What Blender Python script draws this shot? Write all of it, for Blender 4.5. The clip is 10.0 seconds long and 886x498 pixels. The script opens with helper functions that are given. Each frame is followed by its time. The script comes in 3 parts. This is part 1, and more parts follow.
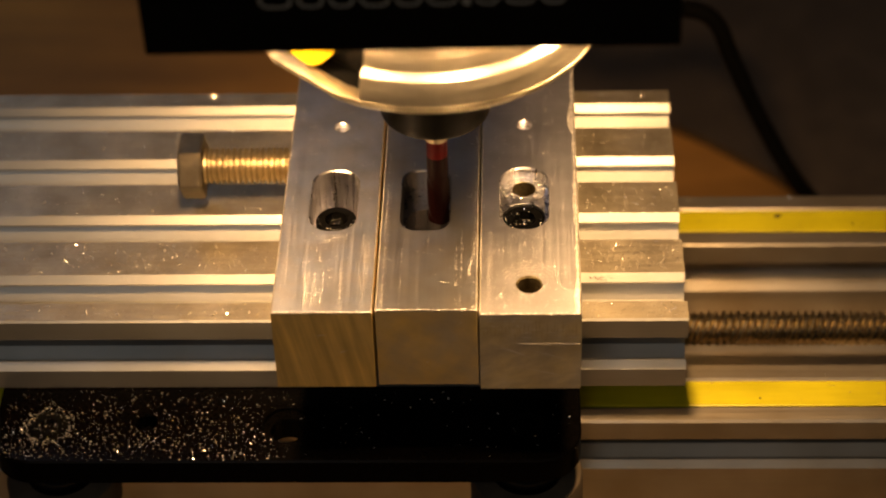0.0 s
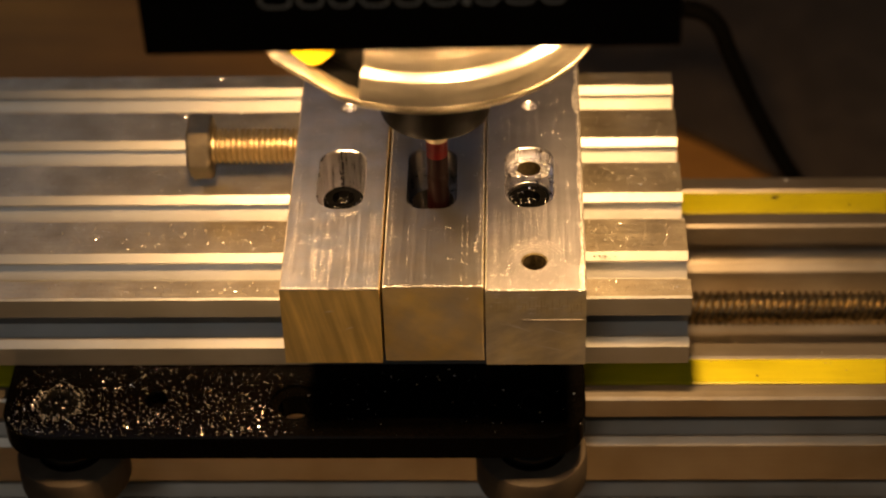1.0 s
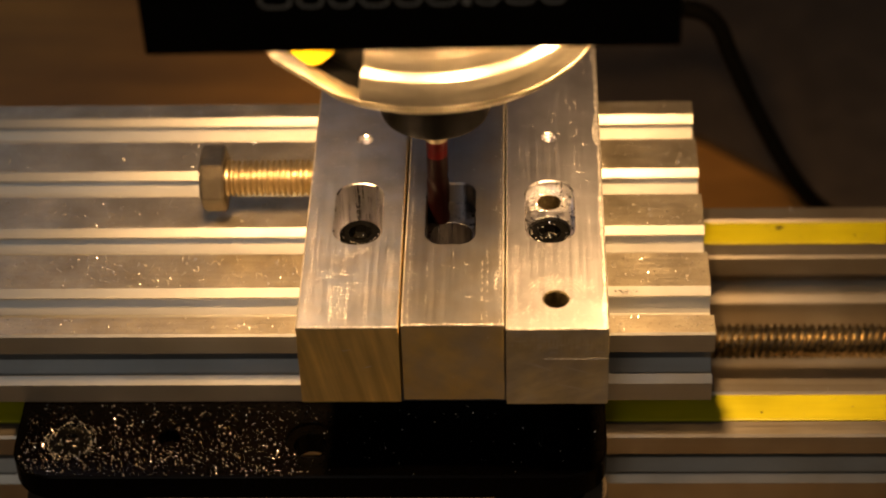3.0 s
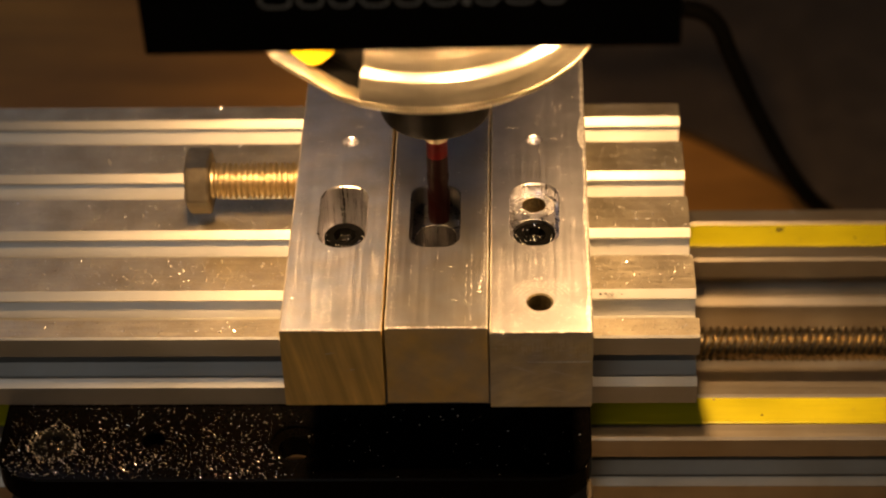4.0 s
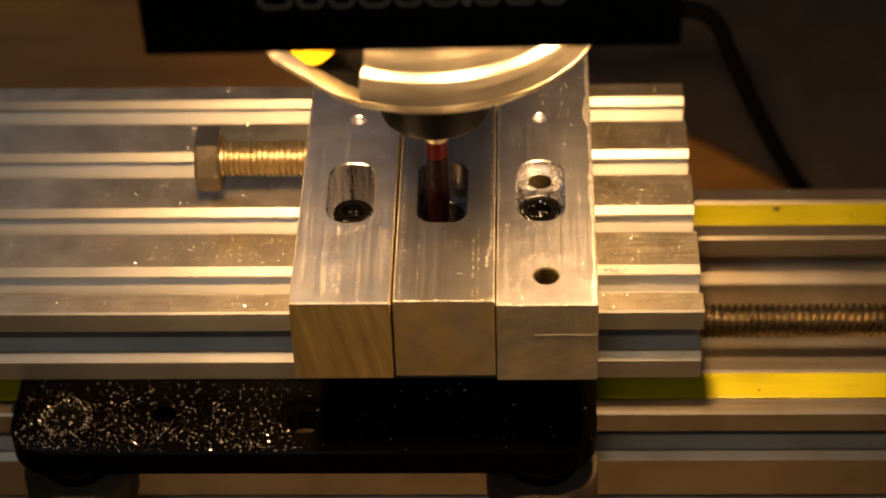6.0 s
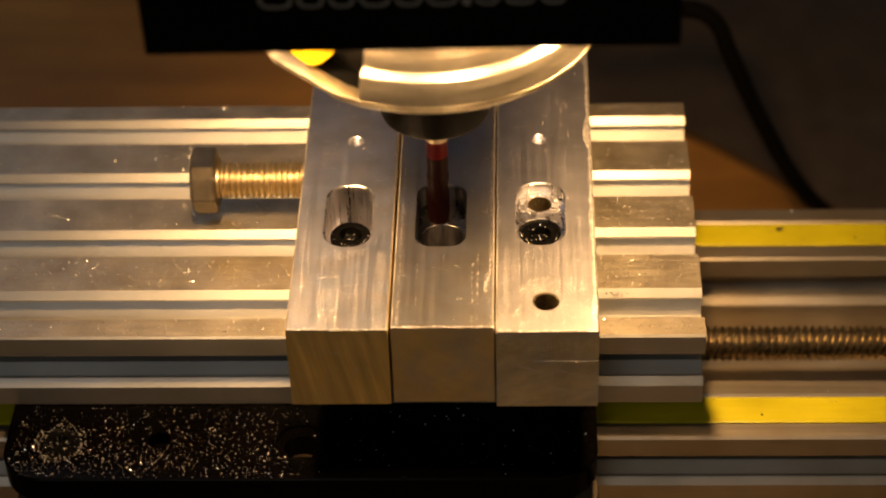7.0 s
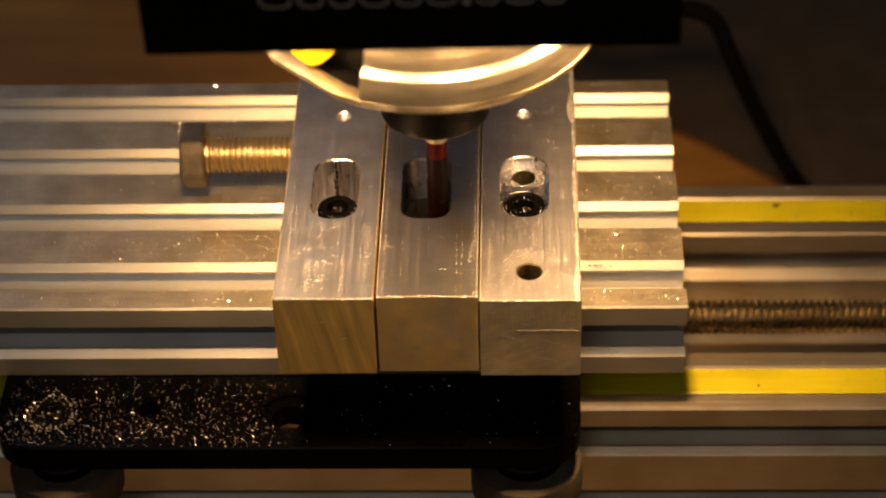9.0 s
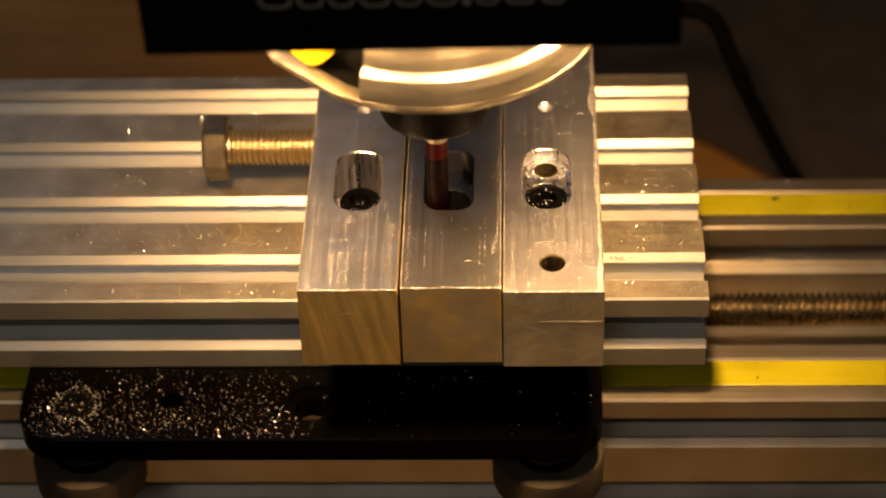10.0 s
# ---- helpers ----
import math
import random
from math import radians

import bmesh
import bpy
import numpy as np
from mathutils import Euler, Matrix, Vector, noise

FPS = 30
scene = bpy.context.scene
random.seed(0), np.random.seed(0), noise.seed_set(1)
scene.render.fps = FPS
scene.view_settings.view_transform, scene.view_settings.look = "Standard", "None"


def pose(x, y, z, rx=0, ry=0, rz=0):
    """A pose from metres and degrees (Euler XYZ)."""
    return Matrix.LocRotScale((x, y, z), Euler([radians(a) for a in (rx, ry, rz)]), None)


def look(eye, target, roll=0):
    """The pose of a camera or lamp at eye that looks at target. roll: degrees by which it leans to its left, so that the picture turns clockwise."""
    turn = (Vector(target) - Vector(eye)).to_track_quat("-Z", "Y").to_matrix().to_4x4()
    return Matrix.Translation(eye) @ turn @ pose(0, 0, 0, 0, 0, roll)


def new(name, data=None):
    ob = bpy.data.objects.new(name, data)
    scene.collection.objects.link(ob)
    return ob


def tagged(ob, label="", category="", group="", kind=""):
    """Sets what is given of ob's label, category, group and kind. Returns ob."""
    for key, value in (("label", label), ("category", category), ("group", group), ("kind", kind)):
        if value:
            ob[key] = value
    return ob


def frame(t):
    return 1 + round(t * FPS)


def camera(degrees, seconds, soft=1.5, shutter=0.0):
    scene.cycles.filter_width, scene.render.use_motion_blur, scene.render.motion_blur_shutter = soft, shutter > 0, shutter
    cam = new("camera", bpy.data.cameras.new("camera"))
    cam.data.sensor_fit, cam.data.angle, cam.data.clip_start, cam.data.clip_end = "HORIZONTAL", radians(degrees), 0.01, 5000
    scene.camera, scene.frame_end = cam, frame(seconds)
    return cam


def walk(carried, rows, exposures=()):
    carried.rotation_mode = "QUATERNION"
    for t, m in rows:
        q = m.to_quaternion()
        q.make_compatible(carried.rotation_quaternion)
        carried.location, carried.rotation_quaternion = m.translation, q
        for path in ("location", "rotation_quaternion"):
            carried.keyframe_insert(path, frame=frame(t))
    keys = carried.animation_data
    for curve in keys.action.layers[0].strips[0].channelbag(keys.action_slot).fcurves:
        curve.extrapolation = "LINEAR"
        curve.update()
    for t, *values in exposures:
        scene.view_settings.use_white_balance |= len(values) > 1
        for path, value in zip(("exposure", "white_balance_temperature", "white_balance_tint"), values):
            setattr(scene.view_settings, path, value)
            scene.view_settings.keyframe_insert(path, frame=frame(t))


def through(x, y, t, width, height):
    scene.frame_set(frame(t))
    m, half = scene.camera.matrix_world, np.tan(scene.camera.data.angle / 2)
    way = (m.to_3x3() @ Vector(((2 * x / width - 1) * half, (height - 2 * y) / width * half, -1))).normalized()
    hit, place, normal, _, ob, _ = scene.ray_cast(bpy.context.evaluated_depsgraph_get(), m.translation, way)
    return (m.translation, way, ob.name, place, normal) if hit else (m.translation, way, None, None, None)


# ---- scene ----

MM = 0.001

# ---- camera: stands still, lengths in millimetres below ----
cam = camera(22.8, 10.0, soft=2.0)
EYE = pose(18.31 * MM, -316.6 * MM, 307.6 * MM, 90 - 40.567, 0, 2.625) @ pose(0, 0, 0, 0, 0, -2.009)
cam.data.dof.use_dof = True
cam.data.dof.focus_distance = 0.45
cam.data.dof.aperture_fstop = 13.0
walk(cam, [(0.0, EYE), (10.0, EYE)], [(0.0, 0.0), (10.0, 0.0)])

# the table's way in the machine: seconds, millimetres across, millimetres away
PATH = [
    (0, 0, 0), (0.5, 0.02, 3.67), (0.7, 0.02, 5.08), (0.8, 0.14, 5.77), (0.9, 0.55, 6.46), (1, 1.1, 6.96),
    (1.1, 1.86, 7.32), (1.2, 2.55, 7.41), (1.3, 3.29, 7.37), (1.4, 3.97, 7.1), (1.5, 4.52, 6.57), (1.6, 5.03, 5.91),
    (1.7, 5.19, 5.22), (2, 5.23, 3), (2.5, 5.25, -0.62), (2.6, 5.25, -1.62), (2.7, 5.24, -2.34), (3.3, 5.12, -6.47),
    (3.42, 4.72, -7.3), (3.55, 3.94, -7.46), (3.68, 3.17, -7.04), (3.8, 2.62, -6.29), (3.9, 2.35, -5.84), (4, 2.06, -5.18),
    (4.1, 1.97, -4.7), (4.5, 1.96, -1.49), (5, 1.94, 2.19), (5.1, 1.91, 2.76), (5.2, 1.88, 3.52), (5.3, 1.89, 4.26),
    (5.4, 1.95, 4.72), (5.5, 2.18, 4.95), (5.6, 2.75, 4.94), (5.7, 3.2, 4.66), (5.8, 3.37, 4.02), (6.3, 3.37, 0.09),
    (6.4, 3.36, -0.71), (6.5, 3.26, -1.25), (6.9, 3.23, -4.46), (7, 3.26, -5), (7.1, 3.01, -5.88), (7.2, 2.71, -7.7),
    (7.3, 2.33, -7.78), (7.4, 1.5, -7.57), (7.5, 0.94, -6.86), (7.6, 0.34, -6.52), (7.7, 0.18, -5.77), (7.8, 0.07, -5.06),
    (8, -0.02, -3.46), (8.5, 0, 0.2), (9, 0.02, 3.88), (9.3, 0.37, 6.12), (9.4, 0.72, 6.81), (9.5, 1.24, 7.02),
    (9.6, 2, 7.3), (9.7, 2.7, 7.4), (9.8, 3.4, 7.3), (9.9, 4.08, 6.95), (10, 4.65, 6.43),
]


# ---- light: two warm work lamps beside the router, a dim cool room ----
world = bpy.data.worlds.new("room_air")
scene.world = world
world.use_nodes = True
world.node_tree.nodes["Background"].inputs[0].default_value = (0.9, 0.85, 0.8, 1)
world.node_tree.nodes["Background"].inputs[1].default_value = 0.02


def lamp(name, at, target, size, watts, colour, spread=180, width=0):
    data = bpy.data.lights.new(name, "AREA")
    data.shape, data.size, data.energy, data.color = "DISK", size * MM, watts, colour
    data.spread = radians(spread)
    if width:
        data.shape, data.size_y = "RECTANGLE", width * MM
    ob = new(name, data)
    ob.matrix_world = look([c * MM for c in at], [c * MM for c in target])
    return ob


WARM = (1.0, 0.56, 0.22)
lamp("work_lamp", (-42, 6, 96), (-25, 32, 0), 12, 0.106, WARM, 100)
lamp("work_lamp", (44, 21, 95), (27, 40, 0), 13, 0.162, WARM, 124)
# a long warm strip lamp above the camera
lamp("strip_lamp", (120, -430, 400), (0, 40, 20), 900, 0.145, (1.0, 0.77, 0.53), 180, 45)
# a short strip of light under the mount plate
lamp("mount_lamp", (6, -5.5, 91.4), (6, 4, 60), 74, 0.007, WARM, 160, 4)
for lamp_x in (-18.6, 11.6, 40):
    lamp("mount_led", (lamp_x, -5.5, 91.3), (lamp_x * 0.7, 4, 60), 4, 0.021, WARM, 160)
# unseen fill behind the machine, added for a cool sheen on the bars
lamp("rear_sheen_fill", (-430, 800, 800), (0, 0, 0), 320, 0.46, (0.92, 0.89, 1.0))
# unseen neutral fill, added to brighten faces turned to the front
lamp("front_fill", (-300, -1150, 1000), (0, 0, 0), 500, 1.05, (0.98, 0.97, 0.94))


# ---- materials ----
def material(name, colour, rough=0.5, metal=0.0, spread=0.15, grain=(400, 400, 400), bump=0.1, stain=0.1,
             rough_spread=0.1, tilt=0.0, object_random=0.0, detail=6.0, spec=0.5,
             tone=None, patch=60.0, pits=0.0, scores=0.0):
    """A surface with grain (scale per metre along x, y, z), larger stains and fine relief."""
    m = bpy.data.materials.new(name)
    m.use_nodes = True
    nt = m.node_tree
    b = nt.nodes["Principled BSDF"]
    co = nt.nodes.new("ShaderNodeTexCoord")
    mp = nt.nodes.new("ShaderNodeMapping")
    mp.inputs["Scale"].default_value = grain
    turn = nt.nodes.new("ShaderNodeMapping")
    turn.inputs["Rotation"].default_value = (0, radians(tilt), 0)
    nt.links.new(co.outputs["Object"], turn.inputs["Vector"])
    nt.links.new(turn.outputs[0], mp.inputs["Vector"])
    fine = nt.nodes.new("ShaderNodeTexNoise")
    fine.inputs["Scale"].default_value = 1.0
    fine.inputs["Detail"].default_value = detail
    fine.inputs["Roughness"].default_value = 0.7
    nt.links.new(mp.outputs[0], fine.inputs["Vector"])
    big = nt.nodes.new("ShaderNodeTexNoise")
    big.inputs["Scale"].default_value = patch
    big.inputs["Detail"].default_value = 4.0
    nt.links.new(co.outputs["Object"], big.inputs["Vector"])

    def ranged(source, low, high):
        r = nt.nodes.new("ShaderNodeMapRange")
        r.inputs["From Min"].default_value, r.inputs["From Max"].default_value = 0.3, 0.7
        r.inputs["To Min"].default_value, r.inputs["To Max"].default_value = low, high
        nt.links.new(source, r.inputs["Value"])
        return r.outputs[0]

    def times(a, c):
        n = nt.nodes.new("ShaderNodeMath")
        n.operation = "MULTIPLY"
        nt.links.new(a, n.inputs[0])
        nt.links.new(c, n.inputs[1])
        return n.outputs[0]

    value = times(ranged(fine.outputs["Fac"], 1 - spread, 1 + spread), ranged(big.outputs["Fac"], 1 - stain, 1 + stain))
    if object_random:
        info = nt.nodes.new("ShaderNodeNewGeometry")
        r = nt.nodes.new("ShaderNodeMapRange")
        r.inputs["To Min"].default_value, r.inputs["To Max"].default_value = 1 - object_random, 1 + object_random
        nt.links.new(info.outputs["Random Per Island"], r.inputs["Value"])
        value = times(value, r.outputs[0])
    tint = nt.nodes.new("ShaderNodeVectorMath")
    tint.operation = "SCALE"
    tint.inputs[0].default_value = colour
    if tone:                    # a second tone in large soft patches
        cloud = nt.nodes.new("ShaderNodeTexNoise")
        cloud.inputs["Scale"].default_value = patch * 1.3
        cloud.inputs["Detail"].default_value = 3.0
        nt.links.new(turn.outputs[0], cloud.inputs["Vector"])
        mix = nt.nodes.new("ShaderNodeMix")
        mix.data_type = "RGBA"
        mix.inputs[6].default_value, mix.inputs[7].default_value = (*colour, 1), (*tone, 1)
        nt.links.new(ranged(cloud.outputs["Fac"], 0.0, 1.0), mix.inputs[0])
        nt.links.new(mix.outputs[2], tint.inputs[0])
    nt.links.new(value, tint.inputs["Scale"])
    nt.links.new(tint.outputs[0], b.inputs["Base Color"])
    gloss = ranged(fine.outputs["Fac"], max(0.03, rough - rough_spread), min(1, rough + rough_spread))

    def worn(scale, low, high, amount, base):
        """Adds roughness where a stretched noise peaks: pits or fine scores."""
        place = nt.nodes.new("ShaderNodeMapping")
        place.inputs["Scale"].default_value = scale
        nt.links.new(co.outputs["Object"], place.inputs["Vector"])
        noise_map = nt.nodes.new("ShaderNodeTexNoise")
        noise_map.inputs["Scale"].default_value = 1.0
        noise_map.inputs["Detail"].default_value = 2.0
        nt.links.new(place.outputs[0], noise_map.inputs["Vector"])
        r = nt.nodes.new("ShaderNodeMapRange")
        r.inputs["From Min"].default_value, r.inputs["From Max"].default_value = low, high
        r.inputs["To Max"].default_value = amount
        nt.links.new(noise_map.outputs["Fac"], r.inputs["Value"])
        add = nt.nodes.new("ShaderNodeMath")
        nt.links.new(base, add.inputs[0])
        nt.links.new(r.outputs[0], add.inputs[1])
        return add.outputs[0]

    if pits:
        gloss = worn((1500, 1500, 1500), 0.58, 0.68, pits, gloss)
    if scores:
        gloss = worn((90, 4200, 900), 0.64, 0.72, scores, gloss)
        gloss = worn((3600, 30, 900), 0.62, 0.72, scores, gloss)
    nt.links.new(gloss, b.inputs["Roughness"])
    b.inputs["Metallic"].default_value = metal
    b.inputs["Specular IOR Level"].default_value = spec
    if bump:
        bp = nt.nodes.new("ShaderNodeBump")
        bp.inputs["Strength"].default_value = bump
        bp.inputs["Distance"].default_value = 0.0002
        nt.links.new(fine.outputs["Fac"], bp.inputs["Height"])
        nt.links.new(bp.outputs[0], b.inputs["Normal"])
    return m


ALU_LAND = material("scuffed_aluminium_land", (0.44, 0.40, 0.32), 0.45, 0.92, 0.16, (60, 1800, 1800), 0.06, 0.22, tone=(0.35, 0.31, 0.24), patch=90, pits=0.25, scores=0.08)
ALU_SLOT = material("clean_extruded_aluminium", (0.425, 0.43, 0.425), 0.44, 0.75, 0.07, (14, 2200, 2200), 0.10, 0.08, tone=(0.40, 0.395, 0.37))
ALU_RAIL = material("anodised_rail_aluminium", (0.42, 0.39, 0.345), 0.42, 0.85, 0.07, (20, 1500, 1500), 0.08, 0.12, tone=(0.34, 0.295, 0.23), patch=40, pits=0.06)
# bar tops: the room's cool sheen is put into their blue and lavender tints
ALU_BAR = material("cool_sheen_aluminium_bar_top", (0.44, 0.485, 0.59), 0.35, 0.95, 0.035, (1500, 14, 1500), 0.025, 0.16, rough_spread=0.05, tone=(0.475, 0.47, 0.495), patch=130, pits=0.16, scores=0.14)
# the middle bar's top, darker than its neighbours
BAR_DARK = material("darker_aluminium_bar_top", (0.315, 0.33, 0.385), 0.36, 0.95, 0.05, (1300, 9, 1300), 0.025, 0.16, rough_spread=0.05, tone=(0.325, 0.305, 0.285), patch=90, pits=0.06, scores=0.05)
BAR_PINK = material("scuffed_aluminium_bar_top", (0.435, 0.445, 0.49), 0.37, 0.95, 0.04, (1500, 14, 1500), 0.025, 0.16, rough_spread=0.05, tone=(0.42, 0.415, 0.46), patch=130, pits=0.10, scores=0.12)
# bar ends: warm light reflected from below is put into their gold tints
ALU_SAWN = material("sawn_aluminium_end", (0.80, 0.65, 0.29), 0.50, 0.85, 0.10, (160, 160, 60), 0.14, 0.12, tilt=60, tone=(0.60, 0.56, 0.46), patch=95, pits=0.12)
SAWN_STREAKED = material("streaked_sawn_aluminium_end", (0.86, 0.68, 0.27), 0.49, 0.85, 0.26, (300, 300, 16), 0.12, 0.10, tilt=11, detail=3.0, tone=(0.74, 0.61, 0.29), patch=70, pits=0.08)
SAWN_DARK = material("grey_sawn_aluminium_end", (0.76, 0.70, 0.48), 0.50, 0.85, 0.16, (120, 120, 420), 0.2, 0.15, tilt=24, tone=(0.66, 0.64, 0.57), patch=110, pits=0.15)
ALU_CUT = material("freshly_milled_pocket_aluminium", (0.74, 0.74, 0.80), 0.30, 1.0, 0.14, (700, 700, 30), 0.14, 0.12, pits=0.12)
# same metal as ALU_CUT; the router's shade is put into its darker colour
ALU_CUT_SHADED = material("shaded_milled_pocket", (0.26, 0.255, 0.27), 0.32, 1.0, 0.20, (700, 700, 25), 0.12, 0.15)
DRILLED = material("dark_drilled_hole", (0.05, 0.045, 0.04), 0.45, 0.6, 0.3, (1200, 1200, 1200), 0.2, 0.2)
BOLT = material("dulled_bolt_steel", (0.20, 0.168, 0.118), 0.40, 1.0, 0.14, (500, 500, 500), 0.06, 0.25, rough_spread=0.08, patch=180, pits=0.08)
ALU_CAST = material("turned_aluminium_router_base", (0.84, 0.79, 0.68), 0.38, 1.0, 0.06, (60, 60, 1600), 0.06, 0.08, rough_spread=0.07, tone=(0.76, 0.70, 0.57), patch=150, pits=0.08)
FLANGE = material("dull_cast_flange_edge", (0.33, 0.30, 0.245), 0.45, 1.0, 0.12, (300, 300, 900), 0.1, 0.2, patch=150, pits=0.1)
STEEL = material("yellow_zinc_plated_steel", (0.56, 0.48, 0.32), 0.40, 1.0, 0.12, (900, 900, 900), 0.06, 0.14, rough_spread=0.06)
LEAD_STEEL = material("greased_lead_screw_steel", (0.47, 0.40, 0.26), 0.29, 1.0, 0.2, (300, 900, 900), 0.1, 0.3)
BLACK_ANO = material("black_anodised_plate", (0.0013, 0.0011, 0.0010), 0.20, 0.0, 0.3, (900, 900, 900), 0.0, 0.3, rough_spread=0.06, spec=0.022)
BLACK_STEEL = material("black_oxide_steel", (0.002, 0.002, 0.002), 0.35, 0.0, 0.3, (900, 900, 900), 0.1, 0.2, spec=0.03)
BLACK_MATT = material("matt_black_mount_plate", (0.002, 0.002, 0.002), 0.55, 0.0, 0.2, (700, 700, 700), 0.05, 0.2, spec=0.08)
CABLE = material("black_cable_rubber", (0.003, 0.003, 0.003), 0.6, 0.0, 0.2, (300, 300, 300), 0.05, spec=0.1)
YELLOW = material("yellow_plastic_slot_cover", (0.50, 0.465, 0.006), 0.45, 0.0, 0.08, (60, 700, 700), 0.05, 0.16, patch=45)
YELLOW_CAST = material("yellow_painted_router_part", (0.85, 0.60, 0.015), 0.35, 0.0, 0.06, (300, 300, 300), 0.05, 0.08)
RED = material("red_coated_shank", (0.11, 0.002, 0.003), 0.35, 0.0, 0.2, (900, 900, 200), 0.05, spec=0.08)
CARBIDE = material("dark_coated_carbide", (0.011, 0.0025, 0.0025), 0.42, 0.0, 0.25, (900, 900, 120), 0.05, spec=0.07)
NUT = material("blackened_collet_nut", (0.003, 0.0026, 0.002), 0.4, 0.0, 0.2, (600, 600, 600), 0.03, spec=0.04)
WHEEL = material("smoky_translucent_polycarbonate", (0.065, 0.052, 0.038), 0.6, 0.0, 0.25, (120, 120, 120), 0.05, 0.25, spec=0.3)
GREY_PRINT = material("grey_printed_lettering", (0.32, 0.30, 0.26), 0.6, 0.0, 0.05, (500, 500, 500), 0.0)
SCRATCH = material("bright_scratched_metal", (0.80, 0.79, 0.80), 0.5, 0.45, 0.10, (900, 900, 900), 0.1, 0.05)
WORN = material("worn_bright_edge", (0.58, 0.56, 0.54), 0.5, 0.85, 0.45, (1400, 700, 1400), 0.5, 0.25, rough_spread=0.2)
CHIP = material("bright_aluminium_chip", (0.97, 0.97, 0.98), 0.21, 0.82, 0.1, (900, 900, 900), 0.0, 0.1, object_random=0.02)
WOOD = material("brown_wooden_bench", (0.50, 0.245, 0.05), 0.5, 0.0, 0.40, (5, 45, 45), 0.1, 0.30, patch=14)
GLOSS_BLACK = material("glossy_black_spacer", (0.003, 0.0028, 0.0026), 0.16, 0.0, 0.2, (500, 500, 500), 0.0, 0.1, spec=0.45)
SAW_DARK = material("dark_saw_chatter_metal", (0.60, 0.52, 0.30), 0.50, 0.85, 0.12, (600, 600, 90), 0.1, 0.2)
# deep bored holes get a darker olive lining than the pockets
HOLE = material("dark_bored_hole", (0.26, 0.215, 0.12), 0.34, 0.9, 0.4, (1500, 1500, 1500), 0.7, 0.3, pits=0.2)
# duller copy of the bench colour, so the rails reflect less orange
BENCH_DULL = material("dull_bench_front", (0.34, 0.265, 0.155), 0.6, 0.0, 0.2, (9, 60, 60), 0.1, 0.2)
GREY_BOARD = material("dark_grey_board", (0.092, 0.070, 0.05), 0.7, 0.0, 0.15, (120, 120, 120), 0.1, 0.15)
PLASTER = material("painted_plaster", (0.32, 0.30, 0.28), 0.8, 0.0, 0.05, (30, 30, 30), 0.1, 0.06)


# ---- mesh helpers (millimetres in, metres out) ----
def part(name, bm, mats, parent=None, label=""):
    me = bpy.data.meshes.new(name)
    bmesh.ops.scale(bm, vec=(MM, MM, MM), verts=bm.verts)
    bm.normal_update()
    bm.to_mesh(me)
    bm.free()
    for m in (mats if isinstance(mats, (list, tuple)) else [mats]):
        me.materials.append(m)
    ob = new(name, me)
    if parent:
        ob.parent = parent
    if label:
        tagged(ob, label)
    return ob


def mesh_of(verts, faces, index=None):
    bm = bmesh.new()
    vs = [bm.verts.new(v) for v in verts]
    for n, f in enumerate(faces):
        face = bm.faces.new([vs[i] for i in f])
        if index:
            face.material_index = index[n]
    return bm


def smooth(ob, angle=35):
    ob.data.polygons.foreach_set("use_smooth", [True] * len(ob.data.polygons))
    ob.data.set_sharp_from_angle(angle=radians(angle))
    return ob


def box(x0, x1, y0, y1, z0, z1, bevel=0.0, segments=2):
    bm = bmesh.new()
    bmesh.ops.create_cube(bm, size=1)
    for v in bm.verts:
        v.co = ((x0 + x1) / 2 + v.co.x * (x1 - x0), (y0 + y1) / 2 + v.co.y * (y1 - y0), (z0 + z1) / 2 + v.co.z * (z1 - z0))
    if bevel:
        bmesh.ops.bevel(bm, geom=bm.edges[:], offset=bevel, segments=segments, affect="EDGES", profile=0.5)
    return bm


def turned(profile, around=(0, 0, 0), axis="z", steps=48, start=0.0, sweep=360.0):
    """A lathe body from (radius, height) pairs about an axis."""
    bm = bmesh.new()
    full = sweep >= 360
    n = steps if full else steps + 1
    rings = []
    for r, h in profile:
        ring = []
        for i in range(n):
            a = radians(start + sweep * i / steps)
            p = (r * math.cos(a), r * math.sin(a), h)
            if axis == "x":
                p = (h, r * math.cos(a), r * math.sin(a))
            ring.append(bm.verts.new(Vector(p) + Vector(around)))
        rings.append(ring)
    for a, b in zip(rings, rings[1:]):
        for i in range(n if full else n - 1):
            j = (i + 1) % n
            bm.faces.new((a[i], a[j], b[j], b[i]))
    if full:
        for ring in (rings[0], rings[-1]):
            bm.faces.new(ring)
    bmesh.ops.remove_doubles(bm, verts=bm.verts, dist=1e-4)
    bmesh.ops.recalc_face_normals(bm, faces=bm.faces)
    return bm


def joined(*parts):
    out = bmesh.new()
    for bm in parts:
        me = bpy.data.meshes.new("joint")
        bm.to_mesh(me)
        bm.free()
        out.from_mesh(me)
        bpy.data.meshes.remove(me)
    return out


